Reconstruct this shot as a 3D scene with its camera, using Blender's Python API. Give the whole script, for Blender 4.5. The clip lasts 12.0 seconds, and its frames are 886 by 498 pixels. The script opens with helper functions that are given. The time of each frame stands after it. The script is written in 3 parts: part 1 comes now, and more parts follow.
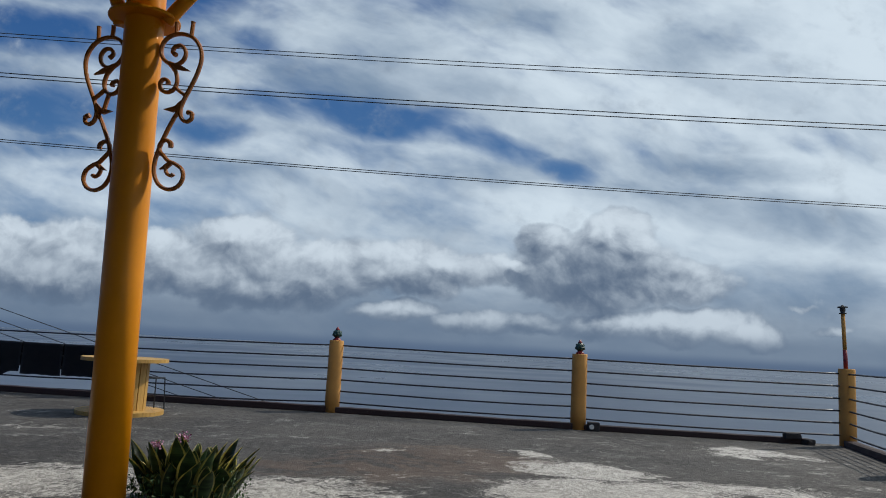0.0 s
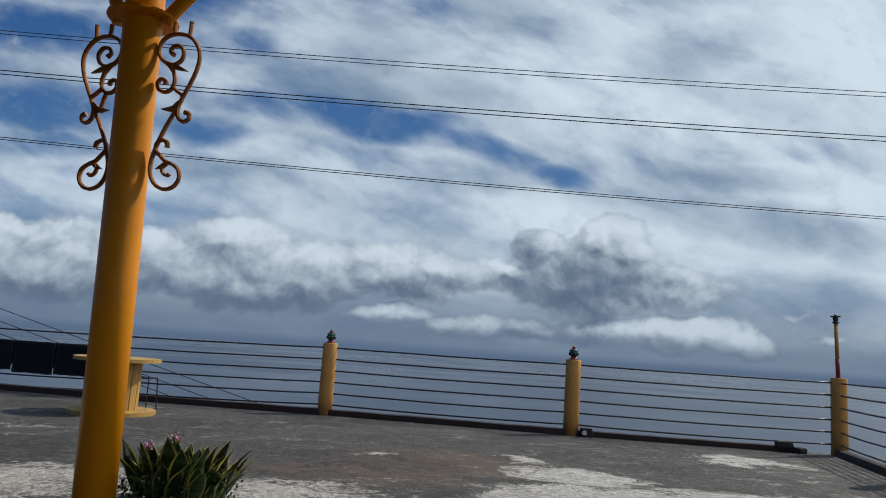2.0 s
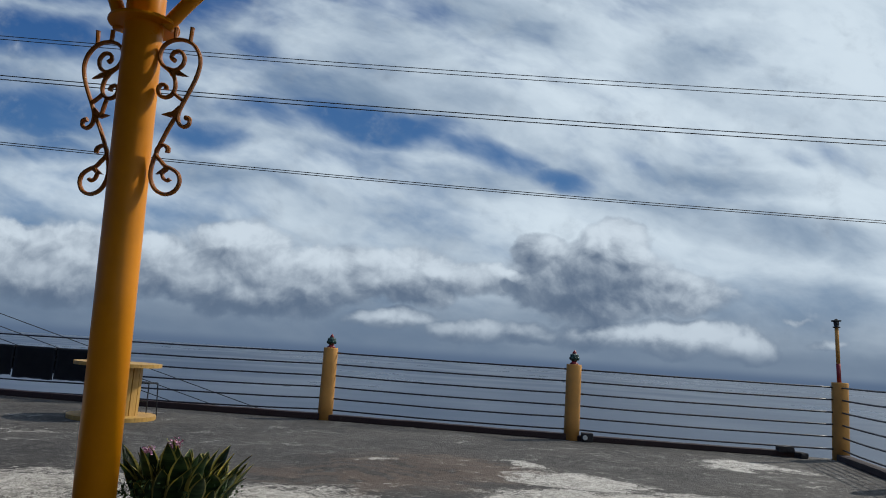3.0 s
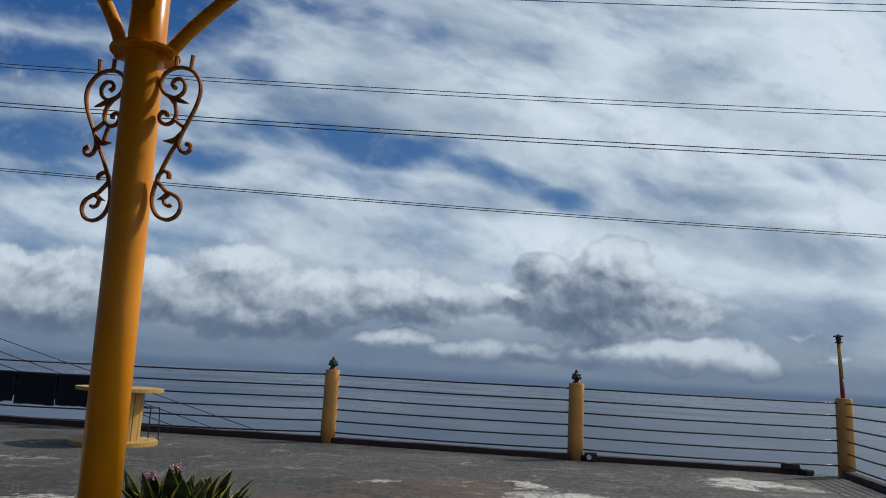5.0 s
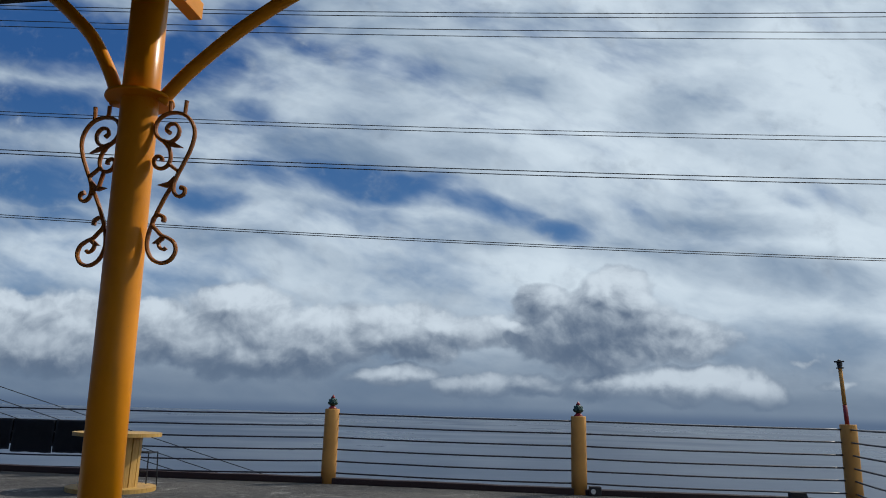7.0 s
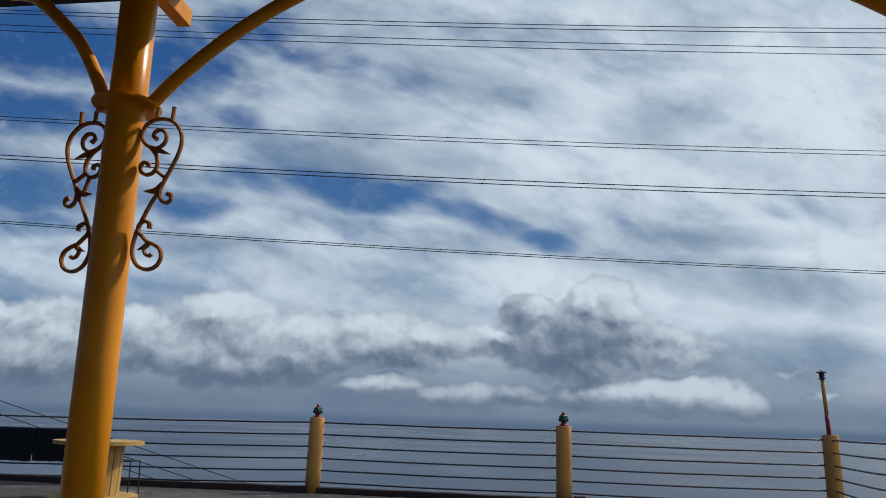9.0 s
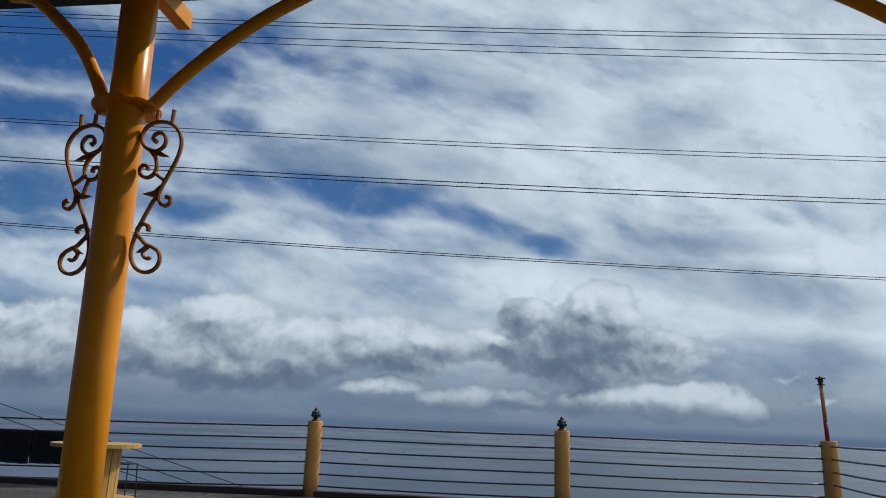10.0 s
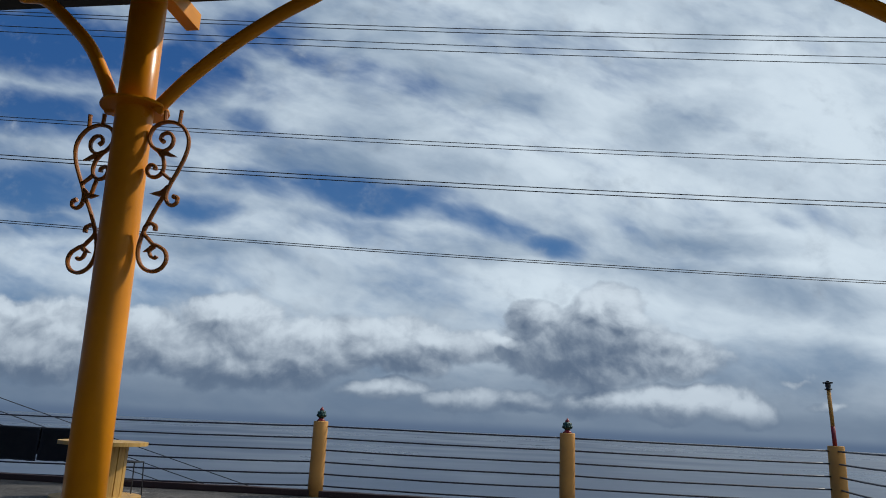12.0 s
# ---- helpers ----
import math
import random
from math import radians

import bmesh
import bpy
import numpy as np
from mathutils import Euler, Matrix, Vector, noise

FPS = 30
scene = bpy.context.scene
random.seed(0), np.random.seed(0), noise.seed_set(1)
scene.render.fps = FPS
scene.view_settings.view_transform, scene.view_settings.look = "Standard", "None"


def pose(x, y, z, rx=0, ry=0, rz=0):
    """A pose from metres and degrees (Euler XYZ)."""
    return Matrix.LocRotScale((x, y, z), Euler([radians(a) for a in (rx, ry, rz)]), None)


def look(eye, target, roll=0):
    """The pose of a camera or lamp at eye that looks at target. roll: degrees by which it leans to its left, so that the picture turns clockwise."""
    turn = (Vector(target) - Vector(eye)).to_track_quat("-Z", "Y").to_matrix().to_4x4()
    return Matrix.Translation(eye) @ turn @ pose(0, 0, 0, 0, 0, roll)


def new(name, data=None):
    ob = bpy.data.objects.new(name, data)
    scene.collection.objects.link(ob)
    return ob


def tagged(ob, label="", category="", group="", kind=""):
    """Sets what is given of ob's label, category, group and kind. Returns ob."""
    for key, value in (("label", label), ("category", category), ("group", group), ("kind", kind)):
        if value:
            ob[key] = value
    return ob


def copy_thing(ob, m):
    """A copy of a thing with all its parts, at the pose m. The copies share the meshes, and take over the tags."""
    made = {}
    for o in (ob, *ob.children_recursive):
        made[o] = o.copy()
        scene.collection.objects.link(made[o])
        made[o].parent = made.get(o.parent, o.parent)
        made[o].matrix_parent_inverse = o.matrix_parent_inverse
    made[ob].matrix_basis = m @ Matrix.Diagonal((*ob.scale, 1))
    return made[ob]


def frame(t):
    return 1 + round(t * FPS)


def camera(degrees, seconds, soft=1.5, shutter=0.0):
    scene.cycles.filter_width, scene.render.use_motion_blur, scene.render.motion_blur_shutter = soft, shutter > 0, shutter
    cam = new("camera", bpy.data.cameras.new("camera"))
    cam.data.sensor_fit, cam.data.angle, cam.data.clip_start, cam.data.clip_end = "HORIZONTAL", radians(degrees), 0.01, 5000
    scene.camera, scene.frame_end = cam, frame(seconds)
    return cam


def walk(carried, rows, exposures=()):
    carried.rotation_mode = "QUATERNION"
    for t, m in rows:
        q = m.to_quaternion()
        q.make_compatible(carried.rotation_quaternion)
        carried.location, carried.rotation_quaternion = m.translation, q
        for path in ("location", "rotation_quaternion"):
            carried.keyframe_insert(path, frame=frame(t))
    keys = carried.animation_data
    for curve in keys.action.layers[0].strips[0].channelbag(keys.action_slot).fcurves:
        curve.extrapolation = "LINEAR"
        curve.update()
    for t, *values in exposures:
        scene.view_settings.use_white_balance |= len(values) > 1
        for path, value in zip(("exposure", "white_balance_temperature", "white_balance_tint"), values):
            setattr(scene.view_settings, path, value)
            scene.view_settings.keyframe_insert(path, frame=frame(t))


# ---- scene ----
cam = camera(64.44, 12.0, soft=1.0)
PATH = [
    (0.0, 0.000, -0.000, 1.080, 97.91, -3.18, -3.19),
    (0.5, 0.005, -0.002, 1.079, 97.84, -3.24, -3.42),
    (1.0, 0.004, -0.005, 1.080, 97.93, -3.38, -3.68),
    (1.5, 0.003, -0.003, 1.080, 98.04, -3.55, -3.71),
    (2.0, -0.000, -0.004, 1.079, 98.26, -3.94, -3.68),
    (2.5, 0.002, -0.006, 1.079, 98.51, -3.94, -3.66),
    (4.5, 0.008, -0.023, 1.084, 99.40, -3.47, -3.40),
    (5.0, 0.016, -0.041, 1.085, 100.23, -3.17, -3.38),
    (5.5, 0.017, -0.048, 1.085, 100.79, -3.05, -3.38),
    (6.0, 0.024, -0.051, 1.084, 101.14, -2.74, -3.28),
    (6.5, 0.030, -0.061, 1.087, 101.91, -2.06, -3.15),
    (7.0, 0.044, -0.064, 1.093, 103.02, -1.71, -3.18),
    (7.5, 0.051, -0.064, 1.092, 103.65, -1.15, -3.59),
    (9.5, 0.043, -0.080, 1.088, 103.87, -2.10, -4.49),
    (10.0, 0.045, -0.076, 1.093, 104.09, -2.18, -4.46),
    (10.5, 0.048, -0.081, 1.089, 104.08, -2.38, -4.28),
    (11.0, 0.055, -0.082, 1.088, 103.84, -2.48, -4.16),
    (11.5, 0.054, -0.080, 1.088, 103.98, -2.58, -3.97),
    (12.0, 0.059, -0.083, 1.092, 104.17, -2.69, -3.97),
]
walk(cam, [(t, pose(x, y, z, rx, ry, rz)) for t, x, y, z, rx, ry, rz in PATH])

# ------------------------------------------------------------------ node helper
class Sock:
    """A socket of a node tree, with arithmetic."""

    def __init__(self, tree, out):
        self.tree, self.out = tree, out

    def math(self, op, *others, clamp=False):
        n = self.tree.nodes.new("ShaderNodeMath")
        n.operation, n.use_clamp = op, clamp
        for k, o in enumerate((self, *others)):
            if isinstance(o, Sock):
                self.tree.links.new(o.out, n.inputs[k])
            else:
                n.inputs[k].default_value = o
        return Sock(self.tree, n.outputs[0])

    def __add__(self, o): return self.math("ADD", o)
    def __radd__(self, o): return self.math("ADD", o)
    def __sub__(self, o): return self.math("SUBTRACT", o)
    def __mul__(self, o): return self.math("MULTIPLY", o)
    def __rmul__(self, o): return self.math("MULTIPLY", o)
    def __truediv__(self, o): return self.math("DIVIDE", o)
    def __neg__(self): return self.math("MULTIPLY", -1.0)

    def ramp(self, low, high, to0=0.0, to1=1.0):
        """Smooth step from low to high."""
        n = self.tree.nodes.new("ShaderNodeMapRange")
        n.interpolation_type = "SMOOTHSTEP"
        self.tree.links.new(self.out, n.inputs[0])
        for k, v in enumerate((low, high, to0, to1)):
            n.inputs[k + 1].default_value = v
        return Sock(self.tree, n.outputs[0])


def join(x, y, z=0.0):
    n = x.tree.nodes.new("ShaderNodeCombineXYZ")
    for k, o in enumerate((x, y, z)):
        if isinstance(o, Sock):
            x.tree.links.new(o.out, n.inputs[k])
        else:
            n.inputs[k].default_value = o
    return Sock(x.tree, n.outputs[0])


def split(v):
    n = v.tree.nodes.new("ShaderNodeSeparateXYZ")
    v.tree.links.new(v.out, n.inputs[0])
    return [Sock(v.tree, o) for o in n.outputs]


def fbm(v, scale, detail=6.0, rough=0.55, distortion=0.0, lac=2.0):
    """Fractal noise, about 0 to 1, mean 0.5."""
    n = v.tree.nodes.new("ShaderNodeTexNoise")
    v.tree.links.new(v.out, n.inputs["Vector"])
    n.inputs["Scale"].default_value, n.inputs["Detail"].default_value = scale, detail
    n.inputs["Roughness"].default_value, n.inputs["Distortion"].default_value = rough, distortion
    n.inputs["Lacunarity"].default_value = lac
    return Sock(v.tree, n.outputs["Fac"])


def blend(fac, a, b):
    """Colours (sockets or triples) a to b by fac."""
    tree = fac.tree
    n = tree.nodes.new("ShaderNodeMix")
    n.data_type = "RGBA"
    tree.links.new(fac.out, n.inputs[0])
    for k, c in ((6, a), (7, b)):
        if isinstance(c, Sock):
            tree.links.new(c.out, n.inputs[k])
        else:
            n.inputs[k].default_value = (*c, 1)
    return Sock(tree, n.outputs[2])


def lump(x, y, cx, cy, rx, ry, tilt=0.0, power=1.0):
    """A soft ellipse: 1 in its middle, 0 at its rim and beyond."""
    c, s = math.cos(radians(tilt)), math.sin(radians(tilt))
    dx, dy = x - cx, y - cy
    a = (dx * (c / rx) + dy * (s / rx))
    b = (dy * (c / ry) - dx * (s / ry))
    r = (a * a + b * b)
    return r.math("MULTIPLY_ADD", -1.0, 1.0).math("MAXIMUM", 0.0) * power


def total(parts):
    out = parts[0]
    for p in parts[1:]:
        out = out + p
    return out


def topmost(parts):
    out = parts[0]
    for p in parts[1:]:
        out = out.math("MAXIMUM", p)
    return out

# ------------------------------------------------------------------ sky and sun
SUN_AZ, SUN_EL = 62.0, 46.0          # degrees from +y towards +x, and above the horizon
world = bpy.data.worlds.new("sky")
scene.world = world
world.use_nodes = True
wt = world.node_tree
wt.nodes.clear()
sky = wt.nodes.new("ShaderNodeTexSky")
sky.sky_type, sky.sun_disc = "NISHITA", False
sky.sun_elevation, sky.sun_rotation = radians(SUN_EL), radians(SUN_AZ)
sky.altitude, sky.air_density, sky.dust_density, sky.ozone_density = 120, 1.0, 0.6, 2.0
sky_col = Sock(wt, sky.outputs[0])
co = wt.nodes.new("ShaderNodeTexCoord")
gx, gy, gz = split(Sock(wt, co.outputs["Generated"]))
ahead = gy.math("MAXIMUM", 0.25)
su, sv = gx / ahead, gz / ahead       # the sky as a flat chart ahead: 1 is 45 degrees aside or up


def puffs(v, scale):
    """Rounded swellings, about 0 to 1."""
    n = v.tree.nodes.new("ShaderNodeTexVoronoi")
    n.feature, n.normalize = "SMOOTH_F1", True
    v.tree.links.new(v.out, n.inputs["Vector"])
    n.inputs["Scale"].default_value = scale
    n.inputs["Detail"].default_value, n.inputs["Roughness"].default_value = 3.0, 0.5
    n.inputs["Lacunarity"].default_value = 2.3
    n.inputs["Smoothness"].default_value = 0.3
    return Sock(v.tree, n.outputs["Distance"]).math("MULTIPLY_ADD", -1.0, 1.0)


def cumulus_field():
    """Node group: density of the low heaps of cloud at a place of the chart."""
    g = bpy.data.node_groups.new("cumulus_field", "ShaderNodeTree")
    g.interface.new_socket("Place", in_out="INPUT", socket_type="NodeSocketVector")
    g.interface.new_socket("Density", in_out="OUTPUT", socket_type="NodeSocketFloat")
    place = Sock(g, g.nodes.new("NodeGroupInput").outputs[0])
    end = g.nodes.new("NodeGroupOutput")
    x0, y0, _ = split(place)
    n1 = fbm(place, 9.0, 7, 0.55) - 0.5
    n2 = fbm(join(x0 + 7.3, y0, 2.0), 9.0, 7, 0.55) - 0.5
    x, y = x0 + n1 * 0.07, y0 + n2 * 0.06
    heaps = topmost([
        lump(x, y, -0.567, 0.101, 0.075, 0.057, 3, 0.9),
        lump(x, y, -0.481, 0.090, 0.140, 0.065, 3, 0.9),
        lump(x, y, -0.359, 0.106, 0.073, 0.037, 3, 0.75),
        lump(x, y, -0.235, 0.122, 0.086, 0.051, 3, 1.05),
        lump(x, y, -0.310, 0.085, 0.133, 0.049, 3, 0.8),
        lump(x, y, -0.162, 0.102, 0.092, 0.041, 3, 1),
        lump(x, y, -0.175, 0.069, 0.167, 0.040, 3, 0.75),
        lump(x, y, -0.066, 0.104, 0.098, 0.045, 3, 0.85),
        lump(x, y, 0.014, 0.105, 0.089, 0.049, 3, 0.9),
        lump(x, y, 0.103, 0.110, 0.070, 0.031, 3, 0.75),
        lump(x, y, 0.267, 0.120, 0.148, 0.065, 3, 1.1),
        lump(x, y, 0.308, 0.177, 0.058, 0.041, 3, 1),
        lump(x, y, 0.196, 0.157, 0.055, 0.041, 3, 1),
        lump(x, y, 0.393, 0.112, 0.103, 0.041, 3, 0.7),
        lump(x, y, 0.156, 0.122, 0.025, 0.013, 3, 0.9),
        lump(x, y, -0.014, 0.043, 0.077, 0.019, 3, 0.7),
        lump(x, y, 0.091, 0.035, 0.089, 0.019, 3, 0.7),
        lump(x, y, 0.188, 0.041, 0.058, 0.018, 3, 0.6),
        lump(x, y, 0.302, 0.045, 0.097, 0.031, 3, 0.8),
        lump(x, y, 0.410, 0.049, 0.132, 0.032, 3, 0.95),
        lump(x, y, 0.494, 0.042, 0.070, 0.026, 3, 0.9),
        lump(x, y, 0.583, 0.082, 0.028, 0.006, -7, 0.3),
        lump(x, y, 0.624, 0.048, 0.034, 0.008, 3, 0.4),
    ])
    px, py = x0 + n1 * 0.04, y0 + n2 * 0.04
    heap = puffs(join(px, py * 1.15, 4.0), 15.0)
    curl = puffs(join(px + n2 * 0.02, py * 1.15, 9.0), 36.0)
    wisp = fbm(join(x0, y0 * 1.15, 4.0), 20.0, 8, 0.58, 0.2) - 0.5
    out = heaps + (heap - 0.62) * 0.55 + (curl - 0.62) * 0.34 + wisp * 0.62
    g.links.new(out.out, end.inputs[0])
    return g


field = cumulus_field()


def density(px, py):
    n = wt.nodes.new("ShaderNodeGroup")
    n.node_tree = field
    wt.links.new(join(px, py).out, n.inputs[0])
    return Sock(wt, n.outputs[0])


# blue above, with a high torn veil of cloud
blue = blend(sv.ramp(0.05, 0.55), (0.06, 0.17, 0.36), (0.012, 0.078, 0.26))
hue = wt.nodes.new("ShaderNodeMix")
hue.data_type, hue.blend_type = "RGBA", "MIX"
hue.inputs[0].default_value = 0.88
scaled = wt.nodes.new("ShaderNodeVectorMath")
scaled.operation = "SCALE"
wt.links.new(sky.outputs[0], scaled.inputs[0])
scaled.inputs["Scale"].default_value = 0.1
wt.links.new(scaled.outputs[0], hue.inputs[6])
wt.links.new(blue.out, hue.inputs[7])
blue = Sock(wt, hue.outputs[2])

wx = fbm(join(su, sv, 11.0), 3.0, 5, 0.55) - 0.5
wy = fbm(join(su, sv, 15.0), 3.0, 5, 0.55) - 0.5
vx, vy = su + wx * 0.09, sv + wy * 0.075
holes = topmost([
    lump(vx, vy, -0.049, 0.328, 0.166, 0.034, -3, 0.95),
    lump(vx, vy, 0.102, 0.299, 0.125, 0.026, -13, 0.85),
    lump(vx, vy, 0.221, 0.264, 0.069, 0.022, -12, 1.0),
    lump(vx, vy, -0.524, 0.304, 0.147, 0.044, 3, 0.9),
    lump(vx, vy, -0.580, 0.423, 0.144, 0.043, -7, 0.8),
    lump(vx, vy, -0.424, 0.401, 0.088, 0.047, 3, 0.5),
    lump(vx, vy, -0.231, 0.430, 0.088, 0.029, -12, 0.25),
    lump(vx, vy, -0.323, 0.289, 0.100, 0.028, -2, 0.6),
    lump(vx, vy, 0.635, 0.337, 0.127, 0.031, -2, 0.5),
    lump(vx, vy, 0.015, 0.508, 0.093, 0.028, -7, 0.45),
    lump(vx, vy, -0.518, 0.254, 0.114, 0.026, 3, 0.5),
    lump(vx, vy, -0.214, 0.331, 0.104, 0.027, -9, 0.5),
    lump(vx, vy, -0.553, 0.533, 0.240, 0.072, -2, 1.1),
    lump(vx, vy, -0.349, 0.522, 0.104, 0.082, 3, 0.9),
    lump(vx, vy, -0.253, 0.579, 0.117, 0.054, 23, 0.6),
    lump(vx, vy, -0.119, 0.542, 0.103, 0.031, -17, 0.45),
    lump(vx, vy, 0.339, 0.303, 0.055, 0.018, -17, 0.4),
])
# streaks drawn out along a slant
sl = radians(17)
ax_, ay_ = vx * math.cos(sl) - vy * math.sin(sl), vx * math.sin(sl) + vy * math.cos(sl)
streak = fbm(join(ax_ * 1.0, ay_ * 2.8, 1.0), 4.2, 7, 0.48, 0.15)
fine = fbm(join(ax_ * 0.8, ay_ * 1.7, 5.0), 12.0, 6, 0.5, 0.15)
wisps = fbm(join(ax_ * 0.7, ay_ * 1.5, 9.0), 30.0, 5, 0.5, 0.2)
veil = (streak - 0.5) * 1.25 + (fine - 0.5) * 0.95 + (wisps - 0.5) * 0.45 - holes * 0.90 + su * 0.38 + 0.70
veil_a = veil.ramp(-0.22, 0.88)
# light and grey in the veil; whiter towards the sun
tone = fbm(join(vx * 1.2, vy * 2.6, 8.0), 3.6, 8, 0.55, 0.4)
greys = topmost([
    lump(vx, vy, 0.416, 0.487, 0.167, 0.050, 18, 0.4),
    lump(vx, vy, 0.409, 0.226, 0.249, 0.038, -2, 0.4),
    lump(vx, vy, -0.056, 0.191, 0.181, 0.033, -2, 0.2),
    lump(vx, vy, -0.119, 0.373, 0.127, 0.037, -7, 0.5),
    lump(vx, vy, 0.589, 0.221, 0.165, 0.051, -2, 0.6),
    lump(vx, vy, -0.317, 0.231, 0.163, 0.034, -7, 0.3),
    lump(vx, vy, 0.503, 0.288, 0.175, 0.026, -2, 0.5),
    lump(vx, vy, 0.127, 0.499, 0.171, 0.060, -17, 0.5),
    lump(vx, vy, 0.139, 0.229, 0.126, 0.025, -2, 0.15),
    lump(vx, vy, 0.604, 0.108, 0.221, 0.049, 3, 0.6),
])
whites = topmost([
    lump(vx, vy, 0.639, 0.514, 0.258, 0.152, 3, 0.5),
    lump(vx, vy, 0.217, 0.417, 0.228, 0.057, -7, 0.6),
    lump(vx, vy, -0.464, 0.196, 0.218, 0.050, -5, 0.5),
    lump(vx, vy, 0.329, 0.381, 0.240, 0.046, -5, 0.5),
    lump(vx, vy, -0.093, 0.247, 0.183, 0.034, -7, 0.4),
    lump(vx, vy, 0.608, 0.278, 0.169, 0.043, -5, 0.5),
    lump(vx, vy, 0.24, 0.20, 0.20, 0.055, 0, 0.7),
    lump(vx, vy, -0.16, 0.19, 0.22, 0.045, 0, 0.45),
    lump(vx, vy, -0.419, 0.359, 0.117, 0.036, -12, 0.4),
    lump(vx, vy, -0.300, 0.377, 0.109, 0.046, -12, 0.4),
])
lightness = (tone - 0.5) * 1.05 + (fine - 0.5) * 0.4 + (wisps - 0.5) * 0.15 + su * 0.22 + whites * 0.5 - greys * 0.62 + 0.52
veil_c = blend(lightness.ramp(0.0, 1.0), (0.18, 0.265, 0.385), (0.63, 0.735, 0.825))
col = blend(veil_a, blue, veil_c)

# low heaps of cloud, lit from above and from the sun's side
d0 = density(su, sv)
d1 = density(su + 0.008, sv + 0.014)
d2 = density(su + 0.04, sv + 0.10)
heap_a = d0.ramp(0.06, 0.50)
hx = su + (fbm(join(su, sv * 1.2, 31.0), 9.0, 6, 0.5, 0.1) - 0.5) * 0.09
hy = sv + (fbm(join(su, sv * 1.2, 37.0), 9.0, 6, 0.5, 0.1) - 0.5) * 0.07
soft0 = fbm(join(su, sv * 1.3, 21.0), 8.0, 5, 0.5, 0.3) - 0.5
high = (d0 - d2).math("MINIMUM", 0.6).math("MAXIMUM", -0.4)
rim = (d0 - d1).math("MINIMUM", 0.40).math("MAXIMUM", -0.16)
crests = topmost([
    lump(hx, hy, -0.238, 0.150, 0.060, 0.029, 3, 1),
    lump(hx, hy, -0.165, 0.134, 0.046, 0.018, -12, 0.9),
    lump(hx, hy, -0.346, 0.127, 0.046, 0.016, 3, 0.7),
    lump(hx, hy, -0.472, 0.135, 0.060, 0.025, 3, 0.6),
    lump(hx, hy, -0.564, 0.133, 0.043, 0.033, 3, 0.7),
    lump(hx, hy, 0.312, 0.177, 0.045, 0.041, 3, 1),
    lump(hx, hy, 0.224, 0.184, 0.043, 0.021, 23, 0.7),
    lump(hx, hy, 0.152, 0.123, 0.025, 0.015, 3, 0.9),
    lump(hx, hy, -0.020, 0.135, 0.057, 0.018, 3, 0.5),
    lump(hx, hy, 0.385, 0.050, 0.139, 0.026, 3, 0.9),
    lump(hx, hy, 0.485, 0.051, 0.060, 0.021, -17, 0.8),
    lump(hx, hy, 0.115, 0.037, 0.090, 0.016, 3, 0.45),
    lump(hx, hy, -0.014, 0.047, 0.057, 0.015, 3, 0.35),
    lump(hx, hy, -0.099, 0.110, 0.049, 0.020, 3, 0.4),
    lump(hx, hy, 0.062, 0.128, 0.049, 0.020, 3, 0.4),
])
b0 = fbm(join(hx, hy * 1.1, 21.0), 20.0, 7, 0.52)
b1 = fbm(join(hx + 0.008, hy * 1.1 + 0.014, 21.0), 20.0, 7, 0.52)
lit = rim * 0.85 + high * 0.24 + soft0 * 0.8 + (b0 - b1) * 0.8 + (b0 - 0.5) * 0.7 + crests * (b0 - 0.5).math("MULTIPLY_ADD", 1.4, 0.36) + 0.23
bases = topmost([
    lump(hx, hy, 0.268, 0.116, 0.148, 0.053, 3, 1.0),
    lump(hx, hy, -0.189, 0.048, 0.151, 0.031, 3, 1),
    lump(hx, hy, -0.008, 0.079, 0.065, 0.026, 3, 0.8),
    lump(hx, hy, -0.498, 0.042, 0.171, 0.029, 3, 0.7),
    lump(hx, hy, 0.184, 0.148, 0.038, 0.041, 3, 0.6),
    lump(hx, hy, -0.331, 0.060, 0.108, 0.028, 3, 0.6),
    lump(hx, hy, 0.063, 0.100, 0.041, 0.018, 3, 0.6),
    lump(hx, hy, -0.266, 0.112, 0.035, 0.020, 3, 0.5),
    lump(hx, hy, 0.393, 0.120, 0.075, 0.024, 3, 0.5),
])
lit = lit - bases * 0.48
heap_c = blend(lit.ramp(-0.38, 1.12), (0.098, 0.144, 0.222), (0.60, 0.69, 0.775))
col = blend(heap_a * 0.9, col, heap_c)

# haze over the sea
haze_n = fbm(join(su * 1.2, sv * 6.0, 3.0), 5.0, 6, 0.5) - 0.5
haze = (sv + haze_n * 0.045).ramp(0.015, 0.135, 1.0, 0.0)
col = blend(haze * 0.88, col, (0.125, 0.180, 0.265))
low = d0.ramp(0.16, 0.85) * sv.ramp(0.012, 0.05)
col = blend(low * 0.75, col, heap_c)
col = blend(sv.ramp(-0.004, 0.012, 1.0, 0.0), col, (0.100, 0.150, 0.240))
back = wt.nodes.new("ShaderNodeBackground")
back.inputs[1].default_value = 1.0
wt.links.new(col.out, back.inputs[0])
wt.links.new(back.outputs[0], wt.nodes.new("ShaderNodeOutputWorld").inputs[0])

